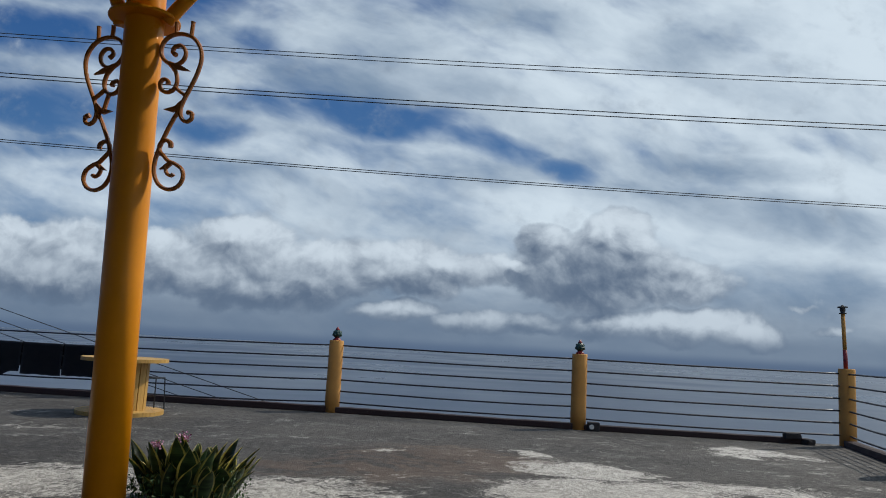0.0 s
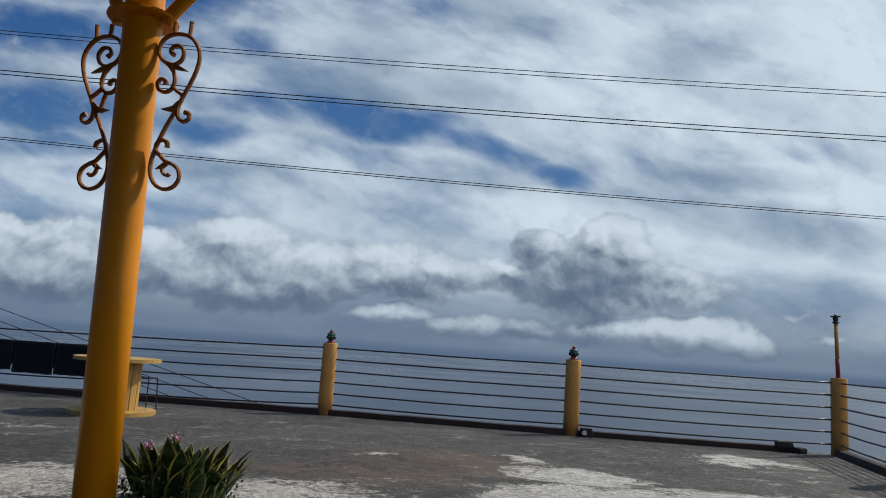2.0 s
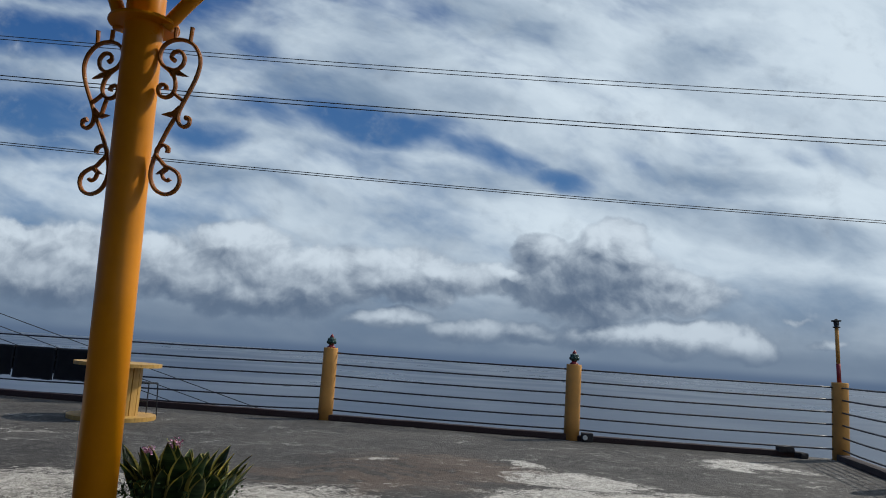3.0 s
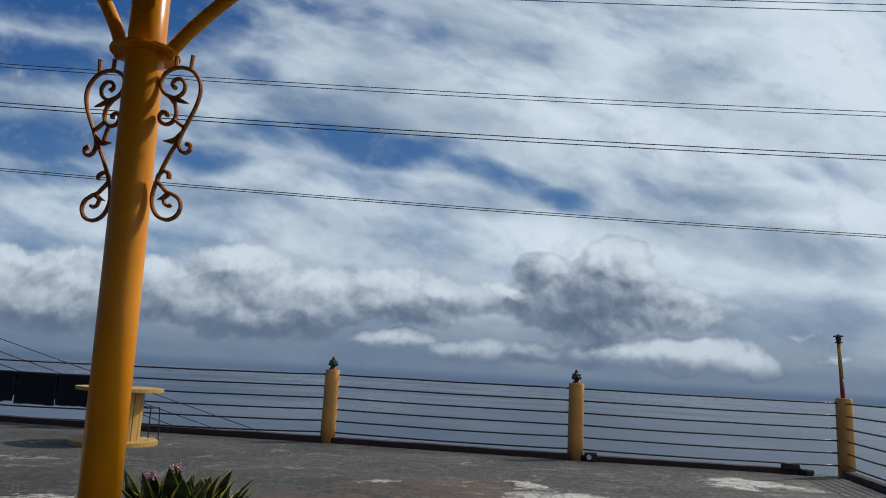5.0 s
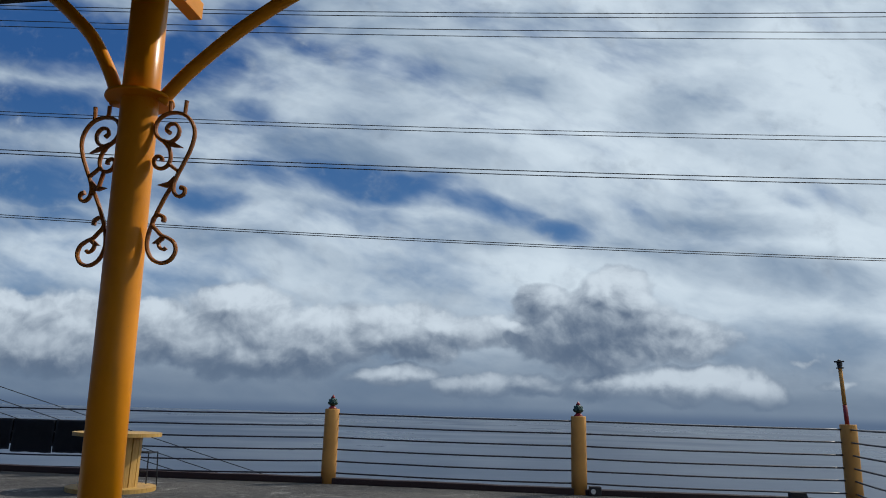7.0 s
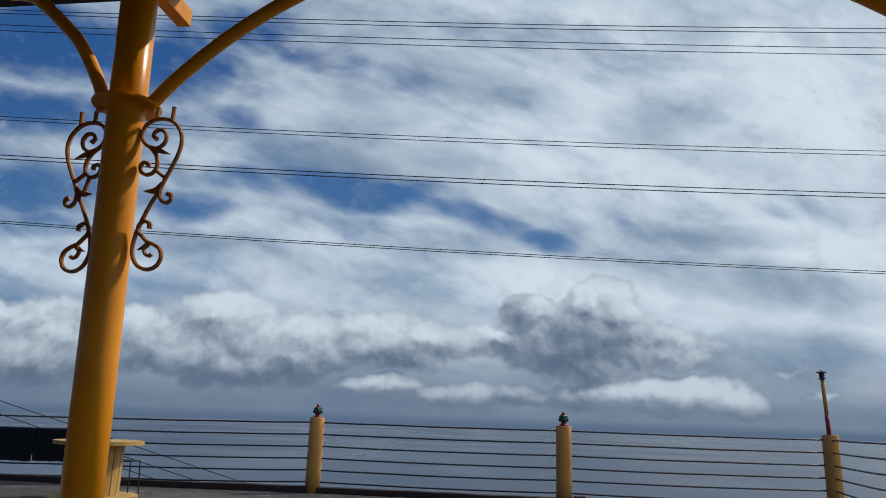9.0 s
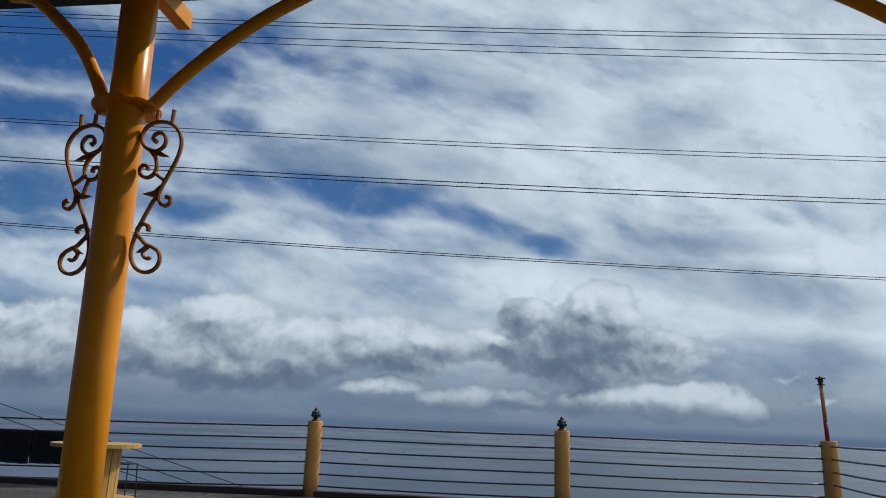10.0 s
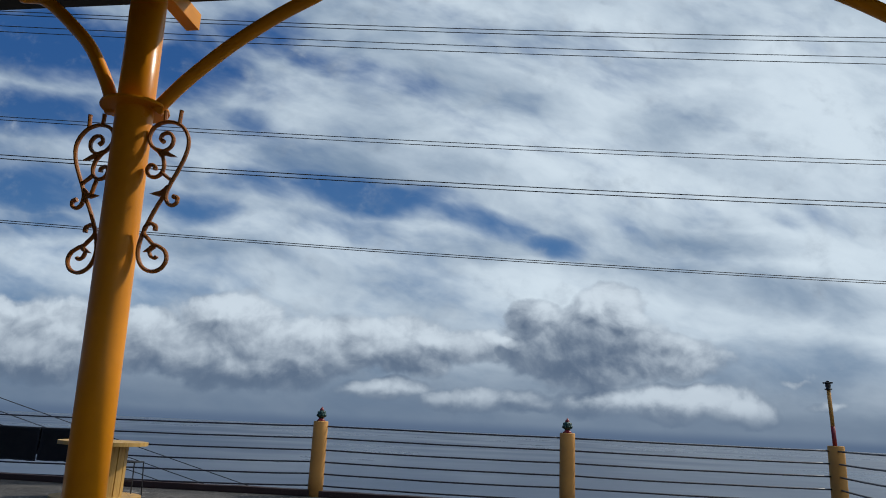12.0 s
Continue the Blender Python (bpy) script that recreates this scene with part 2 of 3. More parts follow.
sun = new("sun", bpy.data.lights.new("sun", "SUN"))
sun.data.energy, sun.data.angle, sun.data.color = 3.2, radians(0.6), (1.0, 0.93, 0.82)
sa, se = radians(SUN_AZ), radians(SUN_EL)
sun.matrix_world = look((60 * math.sin(sa), 60 * math.cos(sa), 60), (60 * math.sin(sa) - math.sin(sa) * math.cos(se), 60 * math.cos(sa) - math.cos(sa) * math.cos(se), 60 - math.sin(se)))

# ------------------------------------------------------------------ materials
def material(name, metal=0.0):
    m = bpy.data.materials.new(name)
    m.use_nodes = True
    t = m.node_tree
    b = t.nodes["Principled BSDF"]
    b.inputs["Metallic"].default_value = metal
    c = t.nodes.new("ShaderNodeTexCoord")
    return m, t, b, Sock(t, c.outputs["Object"])


def finish(t, b, colour, rough, height=None, strength=0.3, distance=0.01):
    t.links.new(colour.out, b.inputs["Base Color"])
    if isinstance(rough, Sock):
        t.links.new(rough.out, b.inputs["Roughness"])
    else:
        b.inputs["Roughness"].default_value = rough
    if height is not None:
        n = t.nodes.new("ShaderNodeBump")
        n.inputs["Strength"].default_value, n.inputs["Distance"].default_value = strength, distance
        t.links.new(height.out, n.inputs["Height"])
        t.links.new(n.outputs[0], b.inputs["Normal"])


def paint(name, main, worn, rough=0.4, scale=6.0, spots=0.72, metal=0.0, bump=0.15):
    """Painted or plain surface with broad drift of tone and small worn spots."""
    m, t, b, p = material(name, metal)
    broad = fbm(p, scale, 5, 0.6)
    small = fbm(p, scale * 14, 6, 0.65)
    dark = tuple(c * 0.82 for c in main)
    c = blend(broad.ramp(0.3, 0.75), dark, main)
    c = blend((small * 0.6 + broad * 0.4).ramp(spots - 0.05, spots + 0.06), c, worn)
    finish(t, b, c, broad.ramp(0.2, 0.8, rough - 0.08, rough + 0.14), small, bump, 0.004)
    return m


YELLOW = paint("yellow enamel paint", (0.82, 0.295, 0.004), (0.45, 0.17, 0.02), 0.34, 2.2, 0.66)
YELLOW.node_tree.nodes["Principled BSDF"].inputs["Specular IOR Level"].default_value = 0.3
YELLOW_FENCE = paint("sun-bleached yellow masonry paint", (0.56, 0.27, 0.065), (0.36, 0.21, 0.10), 0.75, 5.0, 0.62, bump=0.5)
ORNAMENT = paint("orange-brown painted cast iron", (0.36, 0.12, 0.012), (0.13, 0.045, 0.012), 0.26, 8.0, 0.62, 0.0, 0.4)
RAIL = paint("dark steel tube", (0.022, 0.02, 0.028), (0.05, 0.03, 0.025), 0.42, 7.0, 0.68)
MAROON = paint("dark maroon kerb paint", (0.028, 0.013, 0.015), (0.06, 0.045, 0.042), 0.8, 5.0, 0.6, bump=0.6)
RED = paint("red paint", (0.24, 0.010, 0.019), (0.15, 0.03, 0.03), 0.5, 9.0)
GREEN = paint("dark green glazed paint", (0.008, 0.05, 0.042), (0.03, 0.07, 0.06), 0.35, 12.0)
BLACK_IRON = paint("black iron", (0.012, 0.012, 0.014), (0.04, 0.03, 0.025), 0.5, 12.0)
STONE = paint("dark lava stone", (0.03, 0.027, 0.03), (0.07, 0.065, 0.065), 0.9, 9.0, 0.6, bump=1.0)
WHITE = paint("white paint", (0.7, 0.7, 0.7), (0.5, 0.5, 0.48), 0.6, 20.0)
CLOTH = paint("dark wet cloth", (0.012, 0.015, 0.024), (0.022, 0.026, 0.036), 0.85, 6.0)
WIRE = paint("black cable", (0.02, 0.022, 0.026), (0.05, 0.05, 0.05), 0.6, 3.0)
ROOF = paint("dark roofing sheet", (0.028, 0.027, 0.026), (0.06, 0.05, 0.045), 0.7, 3.0)
WALL = paint("weathered wall render", (0.30, 0.27, 0.23), (0.2, 0.18, 0.16), 0.9, 1.5, 0.6, bump=0.6)
POT = paint("grey cement pot", (0.16, 0.15, 0.14), (0.28, 0.27, 0.25), 0.9, 7.0, 0.6, bump=0.8)
SOIL = paint("soil", (0.03, 0.022, 0.016), (0.06, 0.05, 0.035), 0.95, 20.0, 0.55, bump=1.0)
PINK = paint("pink petals", (0.55, 0.23, 0.42), (0.7, 0.42, 0.6), 0.6, 60.0, 0.5)
LEAF_SMALL = paint("small green leaves", (0.05, 0.11, 0.03), (0.10, 0.17, 0.05), 0.55, 30.0, 0.55)
LEAF_EDGE = paint("pale yellow leaf margin", (0.55, 0.50, 0.16), (0.62, 0.58, 0.3), 0.45, 40.0, 0.6)


def leaf_green():
    m, t, b, p = material("dark banded green leaf")
    x, y, z = split(p)
    bands = fbm(join(x * 3.0, y, z * 34.0), 1.0, 4, 0.6, 0.8)
    c = blend(bands.ramp(0.38, 0.62), (0.018, 0.042, 0.016), (0.055, 0.10, 0.035))
    finish(t, b, c, 0.38, bands, 0.1, 0.003)
    return m


def wood():
    m, t, b, p = material("pale varnished reel wood")
    x, y, z = split(p)
    grain = fbm(join(x * 22.0, y * 22.0, z * 2.0), 1.0, 7, 0.6, 1.0)
    broad = fbm(p, 4.0, 4, 0.5)
    c = blend(grain.ramp(0.3, 0.7), (0.36, 0.20, 0.045), (0.52, 0.32, 0.085))
    c = blend(broad.ramp(0.55, 0.8), c, (0.30, 0.19, 0.07))
    finish(t, b, c, 0.55, grain, 0.3, 0.004)
    return m


def concrete():
    """Old grey deck: broad dark and light drifts, drawn-out scuffs, pale efflorescence."""
    m, t, b, p = material("weathered dark concrete deck")
    x, y, z = split(p)
    w1, w2 = fbm(p, 1.3, 6, 0.62) - 0.5, fbm(join(x + 9.1, y, 3.0), 1.3, 6, 0.62) - 0.5
    wx, wy = x + w1 * 1.5, y + w2 * 1.5
    broad = fbm(join(wx * 0.55, wy * 0.8, 0.0), 1.0, 6, 0.55)
    scuff = fbm(join(wx * 0.9, wy * 1.7, 6.0), 2.4, 9, 0.68, 0.6)
    grit = fbm(p, 60.0, 4, 0.7)
    speck = fbm(join(wx * 6.0, wy * 9.0, 2.0), 2.0, 9, 0.75, 0.4)
    c = blend(broad.ramp(0.30, 0.70), (0.024, 0.022, 0.021), (0.060, 0.055, 0.050))
    c = blend(scuff.ramp(0.55, 0.70) * 0.6, c, (0.22, 0.215, 0.20))
    c = blend(scuff.ramp(0.45, 0.30) * 0.6, c, (0.038, 0.036, 0.038))
    c = blend(speck.ramp(0.515, 0.60) * 0.6, c, (0.15, 0.145, 0.136))
    c = blend(speck.ramp(0.49, 0.40) * 0.75, c, (0.011, 0.010, 0.011))
    brown = topmost([lump(wx, wy, 0.5, 7.2, 1.4, 1.1), lump(wx, wy, -0.2, 6.3, 1.2, 0.8)])
    c = blend((brown * (scuff.ramp(0.35, 0.6))).ramp(0.05, 0.7) * 0.8, c, (0.085, 0.055, 0.038))
    pale = topmost([
        lump(wx, wy, 1.75, 6.75, 0.75, 0.55, 0, 1.2),
        lump(wx, wy, 1.75, 5.7, 1.35, 0.75, 8, 1.7),
        lump(wx, wy, 3.1, 6.1, 1.2, 0.45, -10, 1.0),
        lump(wx, wy, 1.42, 7.6, 0.30, 0.55, 15, 1.0),
        lump(wx, wy, 4.3, 8.6, 1.0, 0.55, -25, 1.0),
        lump(wx, wy, -0.8, 5.2, 1.1, 0.75, 0, 1.1),
        lump(wx, wy, -3.0, 5.3, 2.2, 0.9, 0, 0.95),
        lump(wx, wy, -0.1, 7.4, 0.30, 0.22, 0, 0.7),
        lump(wx, wy, -3.5, 8.0, 0.9, 0.35, 0, 0.45),
    ])
    mask = (pale + (scuff - 0.5) * 2.4 + (speck - 0.5) * 2.6).ramp(0.30, 0.9)
    rough_pale = blend(speck.ramp(0.42, 0.58), (0.30, 0.285, 0.26), (0.66, 0.64, 0.60))
    c = blend(mask * 0.85, c, blend(grit.ramp(0.35, 0.5), (0.20, 0.19, 0.17), rough_pale))
    c = blend(grit.ramp(0.62, 0.8) * 0.5, c, (0.03, 0.03, 0.03))
    finish(t, b, c, scuff.ramp(0.3, 0.7, 0.95, 0.75), scuff * 0.5 + speck * 0.4 + grit * 0.2, 1.0, 0.03)
    return m


def water():
    m, t, b, p = material("open sea")
    x, y, z = split(p)
    drift = fbm(join(x * 0.0035 + 3.0, y * 0.0018, 0.0), 1.0, 4, 0.5, 0.4)
    slicks = fbm(join(x * 0.002, y * 0.009, 7.0), 1.0, 5, 0.5)
    chop = fbm(join(x * 0.05, y * 0.05, 0.0), 1.0, 8, 0.65)
    calm = drift * 0.65 + slicks * 0.35
    c = blend(calm.ramp(0.35, 0.65), (0.006, 0.020, 0.052), (0.018, 0.038, 0.078))
    finish(t, b, c, calm.ramp(0.35, 0.65, 0.26, 0.40), chop, 0.11, 1.0)
    b.inputs["Specular IOR Level"].default_value = 0.5
    b.inputs["IOR"].default_value = 1.33
    return m


LEAF, WOOD, DECK, SEA = leaf_green(), wood(), concrete(), water()
HILL = paint("dry scrub slope", (0.06, 0.07, 0.035), (0.12, 0.10, 0.06), 0.95, 0.4, 0.55)


# ------------------------------------------------------------------ mesh helpers
def part(name, bm, mat, parent=None, label="", smooth=False):
    me = bpy.data.meshes.new(name)
    bm.to_mesh(me)
    bm.free()
    for mm in (mat if isinstance(mat, (list, tuple)) else [mat]):
        me.materials.append(mm)
    if smooth:
        for p in me.polygons:
            p.use_smooth = True
    ob = new(name, me)
    if parent is not None:
        ob.parent = parent
    if label:
        tagged(ob, label)
    return ob


def empty(name, m, label, category, group="", kind=""):
    ob = new(name)
    ob.matrix_world = m
    return tagged(ob, label, category, group, kind)


def box(x0, y0, z0, x1, y1, z1, bevel=0.0, bm=None):
    own = bmesh.new()
    bmesh.ops.create_cube(own, size=1.0, matrix=Matrix.LocRotScale(((x0 + x1) / 2, (y0 + y1) / 2, (z0 + z1) / 2), None, (x1 - x0, y1 - y0, z1 - z0)))
    if bevel:
        bmesh.ops.bevel(own, geom=own.edges[:], offset=bevel, segments=2, affect="EDGES", profile=0.6)
    return own


def lathe(profile, seg=32, bm=None, centre=(0, 0)):
    """Turned body: profile of (radius, z) from below upwards."""
    bm = bm or bmesh.new()
    rings = []
    for r, z in profile:
        rings.append([bm.verts.new((centre[0] + r * math.cos(2 * math.pi * k / seg), centre[1] + r * math.sin(2 * math.pi * k / seg), z)) for k in range(seg)])
    for a, b in zip(rings, rings[1:]):
        for k in range(seg):
            bm.faces.new((a[k], a[(k + 1) % seg], b[(k + 1) % seg], b[k]))
    bm.faces.new(rings[0][::-1])
    bm.faces.new(rings[-1])
    return bm


def smooth_line(points, steps=6):
    """Points of a smooth curve through the given ones."""
    p = [Vector(q) for q in points]
    p = [2 * p[0] - p[1]] + p + [2 * p[-1] - p[-2]]
    out = []
    for i in range(1, len(p) - 2):
        for s in range(steps):
            t = s / steps
            a, b, c, d = p[i - 1], p[i], p[i + 1], p[i + 2]
            out.append(0.5 * ((2 * b) + (c - a) * t + (2 * a - 5 * b + 4 * c - d) * t * t + (3 * b - a - 3 * c + d) * t ** 3))
    out.append(p[-2])
    return out


def tube(points, radius, seg=10, bm=None, flat=None):
    """A bar along points. radius: number or a function of 0..1. flat: half width across (y) for a flat bar."""
    bm = bm or bmesh.new()
    pts = [Vector(p) for p in points]
    n = len(pts)
    rings = []
    side = None
    for i, p in enumerate(pts):
        d = (pts[min(i + 1, n - 1)] - pts[max(i - 1, 0)]).normalized()
        if flat is not None:
            b1 = Vector((0, 1, 0))
        elif side is None:
            b1 = d.cross(Vector((0, 0, 1)) if abs(d.z) < 0.9 else Vector((0, 1, 0))).normalized()
        else:
            b1 = (side - d * side.dot(d)).normalized()
        side = b1
        b2 = d.cross(b1).normalized()
        r = radius(i / (n - 1)) if callable(radius) else radius
        w = flat if flat is not None else r
        rings.append([bm.verts.new(p + b1 * (w * math.cos(2 * math.pi * (k + 0.5) / seg)) + b2 * (r * math.sin(2 * math.pi * (k + 0.5) / seg))) for k in range(seg)])
    for a, b in zip(rings, rings[1:]):
        for k in range(seg):
            bm.faces.new((a[k], a[(k + 1) % seg], b[(k + 1) % seg], b[k]))
    bm.faces.new(rings[0][::-1])
    bm.faces.new(rings[-1])
    bmesh.ops.recalc_face_normals(bm, faces=bm.faces[:])
    return bm


def prism(outline, z0, z1):
    bm = bmesh.new()
    low = [bm.verts.new((x, y, z0)) for x, y in outline]
    top = [bm.verts.new((x, y, z1)) for x, y in outline]
    bm.faces.new(low[::-1])
    bm.faces.new(top)
    for k in range(len(outline)):
        j = (k + 1) % len(outline)
        bm.faces.new((low[k], low[j], top[j], top[k]))
    bmesh.ops.recalc_face_normals(bm, faces=bm.faces[:])
    return bm


# ------------------------------------------------------------------ setting
FENCE = [Vector((-12.1, 12.75)), Vector((-8.25, 12.05)), Vector((-4.50, 11.42)), Vector((-1.03, 11.03)), Vector((2.605, 10.365)), Vector((6.362, 9.892))]
SIDE = [Vector((5.69, 7.54)), Vector((5.00, 4.95)), Vector((4.32, 2.48)), Vector((3.64, 0.0)), Vector((2.95, -2.5))]


def sheet(name, half, z, mat, n=1):
    bm = bmesh.new()
    bmesh.ops.create_grid(bm, x_segments=n, y_segments=n, size=half)
    for v in bm.verts:
        v.co.z = z
    return part(name, bm, mat)


bm = bmesh.new()
bmesh.ops.create_circle(bm, cap_ends=True, segments=96, radius=4985)
for v in bm.verts:
    v.co.z = -30
tagged(part("water", bm, SEA), "calm blue-grey open sea under the cloudy sky", "sea", kind="structure")

deck_outline = [(p.x, p.y + 0.16) for p in FENCE[:-1]] + [(6.56, 10.03)] + [(p.x + 0.2, p.y) for p in SIDE[:-1]] + [(3.1, -3.4), (2.2, -8.2), (-12.1, -8.2)]
deck = tagged(part("floor", prism(deck_outline, -0.4, 0.0), DECK), "weathered dark grey concrete terrace with pale stains", "floor", kind="structure")


def slope():
    """Steep ground that falls from under the terrace to the sea."""
    bm = bmesh.new()
    n = 40
    grid = []
    for j in range(n + 1):
        row = []
        for i in range(n + 1):
            x, y = -70 + 140 * i / n, -60 + 130 * j / n
            over = max(0.0, y - 9.0 + 0.18 * x) + max(0.0, x - 4.5) * 0.7
            h = -0.7 - over * 0.72 + noise.noise(Vector((x * 0.08, y * 0.08, 0))) * min(1.0, over * 0.2)
            row.append(bm.verts.new((x, y, max(h, -31.0))))
        grid.append(row)
    for j in range(n):
        for i in range(n):
            bm.faces.new((grid[j][i], grid[j][i + 1], grid[j + 1][i + 1], grid[j + 1][i]))
    return bm


tagged(part("ground", slope(), HILL, smooth=True), "steep scrub slope falling from the terrace to the sea", "slope", kind="structure")
# added out of view: blocks sky light from behind so the post's front darkens
tagged(part("wall_light_block", box(-12.0, -8.15, 0.0, 2.15, -7.9, 4.4), WALL), "unseen plain rendered wall added behind the terrace to block sky light", "wall", kind="structure")


# kerb under the fence
def kerb(name, a, b, h, w):
    d = (b - a)
    m = pose(a.x, a.y, 0, 0, 0, math.degrees(math.atan2(d.y, d.x)))
    bm = box(0.0, -w / 2, 0.0, d.length, w / 2, h, 0.012)
    bmesh.ops.subdivide_edges(bm, edges=[e for e in bm.edges if e.calc_length() > 1], cuts=24)
    for v in bm.verts:
        v.co.z += 0.008 * noise.noise(Vector((v.co.x * 1.7, a.x, v.co.z))) * (v.co.z > 0.02)
        v.co.y += 0.008 * noise.noise(Vector((v.co.x * 2.3, a.y, 5)))
    ob = part(name, bm, MAROON)
    ob.matrix_world = m
    return tagged(ob, "low dark maroon painted kerb under the railing", "kerb", "kerbs", "structure")


for a, b in zip(FENCE[:3], FENCE[1:4]):
    kerb("kerb", a, b, 0.09, 0.16)
kerb("kerb", FENCE[3], FENCE[4], 0.085, 0.16)
kerb("kerb", FENCE[4], FENCE[4].lerp(FENCE[5], 0.865), 0.075, 0.16)
kerb("kerb", FENCE[5], SIDE[0], 0.09, 0.16)
for a, b in zip(SIDE, SIDE[1:]):
    kerb("kerb", a, b, 0.09, 0.16)


# ------------------------------------------------------------------ railing
POST_H, POST_R = 1.085, 0.112


def post_body():
    bm = lathe([(POST_R, 0.0), (POST_R, 0.3), (POST_R * 0.985, 0.7), (POST_R * 0.985, POST_H - 0.012), (POST_R * 0.93, POST_H)], 28)
    for v in bm.verts:
        k = 1 + 0.012 * noise.noise(v.co * 6)
        v.co.x, v.co.y = v.co.x * k, v.co.y * k
    return bm


def finial(parent):
    """Red foot, green bud with scales, red tip."""
    z = POST_H
    part("finial_foot", lathe([(0.062, z - 0.002), (0.066, z + 0.012), (0.05, z + 0.022), (0.036, z + 0.04), (0.034, z + 0.045)], 20), RED, parent, "dark red turned foot", True)
    bm = lathe([(0.034, z + 0.044), (0.058, z + 0.062), (0.07, z + 0.095), (0.06, z + 0.13), (0.035, z + 0.155), (0.02, z + 0.165)], 20)
    for k in range(16):
        a = 2 * math.pi * (k % 8 + 0.5 * (k // 8)) / 8
        h = z + (0.085 if k < 8 else 0.125)
        r = 0.062 if k < 8 else 0.05
        bmesh.ops.create_icosphere(bm, subdivisions=1, radius=0.018, matrix=pose(r * math.cos(a), r * math.sin(a), h) @ Matrix.Diagonal((1, 1, 1.5, 1)))
    part("finial_bud", bm, GREEN, parent, "dark green scaled bud", True)
    part("finial_tip", lathe([(0.03, z + 0.15), (0.034, z + 0.165), (0.02, z + 0.188), (0.004, z + 0.21)], 14), RED, parent, "red pointed tip", True)


def fence_post(at, topped=True):
    e = empty("fence_post", pose(at.x, at.y, 0.0, 0, 0, 20), "round yellow masonry fence post with a green and red bud finial" if topped else "round yellow masonry corner post carrying a thin pole", "fence post", "terrace fence posts")
    part("post_shaft", post_body(), YELLOW_FENCE, e, smooth=True)
    if topped:
        finial(e)
    return e


first = fence_post(FENCE[3])
copy_thing(first, pose(FENCE[4].x, FENCE[4].y, 0, 0, 0, 47))
copy_thing(first, pose(FENCE[2].x + 0.0, FENCE[2].y, 0, 0, 0, 5))
copy_thing(first, pose(FENCE[1].x, FENCE[1].y, 0, 0, 0, 5))
for p in SIDE[:4]:
    copy_thing(first, pose(p.x, p.y, 0, 0, 0, 80))
corner = fence_post(FENCE[5], False)
# thin pole on the corner post with a small dark lamp
pole = empty("lamp_pole", pose(FENCE[5].x - 0.01, FENCE[5].y, POST_H, 0, -2.0, 0), "thin yellow and red pole with a small dark lamp head", "lamp pole")
part("pole_foot", lathe([(0.030, -0.02), (0.030, 0.27)], 16), RED, pole, "red painted lower length", True)
part("pole_shaft", lathe([(0.027, 0.27), (0.027, 0.79)], 16), YELLOW_FENCE, pole, "yellow painted upper length", True)
part("lamp_base", lathe([(0.05, 0.785), (0.052, 0.80), (0.03, 0.805), (0.036, 0.83), (0.04, 0.86), (0.03, 0.875)], 16), BLACK_IRON, pole, "dark round lamp base", True)
bm = box(-0.052, -0.045, 0.872, 0.052, 0.045, 0.895, 0.006)
part("lamp_cap", bm, BLACK_IRON, pole, "dark flat lamp cap")
part("lamp_knob", lathe([(0.02, 0.893), (0.024, 0.905), (0.012, 0.915)], 12), BLACK_IRON, pole, smooth=True)

RAIL_Z = [1.012, 0.838, 0.664, 0.492, 0.322, 0.153]


def railing(a, b, name_label, sag=0.012, drop0=0.0, drop1=0.0):
    d = b - a
    e = empty("railing", pose(a.x, a.y, 0, 0, 0, math.degrees(math.atan2(d.y, d.x))), name_label, "railing", "terrace railings")
    for k, z in enumerate(RAIL_Z):
        pts = []
        for i in range(13):
            s = i / 12
            pts.append((d.length * s, 0.0, z - drop0 * (1 - s) - drop1 * s - sag * (0.6 + 0.2 * k % 3) * 4 * s * (1 - s) + 0.004 * noise.noise(Vector((s * 5 + a.x, k * 3.1, 0)))))
        part("rail", tube(pts, 0.0125, 8), RAIL, e, smooth=True)
    return e


RL = "six dark steel tubes strung between yellow fence posts"
line = FENCE[0:]
DROP = [0.06, 0.06, 0.05, 0.0, 0.0, 0.0]
for k in range(len(line) - 1):
    railing(line[k], line[k + 1], RL, 0.012, DROP[k], DROP[k + 1])
for a, b in zip([FENCE[5]] + SIDE[:3], SIDE[:4]):
    railing(a, b, RL)


# ------------------------------------------------------------------ clothes on the railing
def towel(width, drop, seed, tail=0.0):
    bm = bmesh.new()
    n, m = 14, 12
    out = []
    for layer, y0 in ((0, -0.022), (1, 0.019)):
        grid = []
        for j in range(m + 1):
            row = []
            for i in range(n + 1):
                u, v = i / n, j / m
                bottom = drop * (1 if layer == 0 else 0.8) + 0.02 * noise.noise(Vector((u * 4, seed, layer))) + tail * max(0, 1 - abs(u - 0.55) * 5)
                w = 0.02 * noise.noise(Vector((u * 5, v * 1.5, seed + layer * 7))) + 0.012 * noise.noise(Vector((u * 14, v * 2, seed)))
                row.append(bm.verts.new((u * width + 0.012 * noise.noise(Vector((v * 3, seed, u * 2))), y0 * (1 if v > 0.05 else 0.6) + w * v, -v * bottom)))
            grid.append(row)
        for j in range(m):
            for i in range(n):
                q = (grid[j][i], grid[j][i + 1], grid[j + 1][i + 1], grid[j + 1][i])
                bm.faces.new(q if layer == 0 else q[::-1])
        out.append(grid)
    for i in range(n):
        bm.faces.new((out[0][0][i + 1], out[0][0][i], out[1][0][i], out[1][0][i + 1]))
    bmesh.ops.solidify(bm, geom=bm.faces[:], thickness=0.004)
    return bm


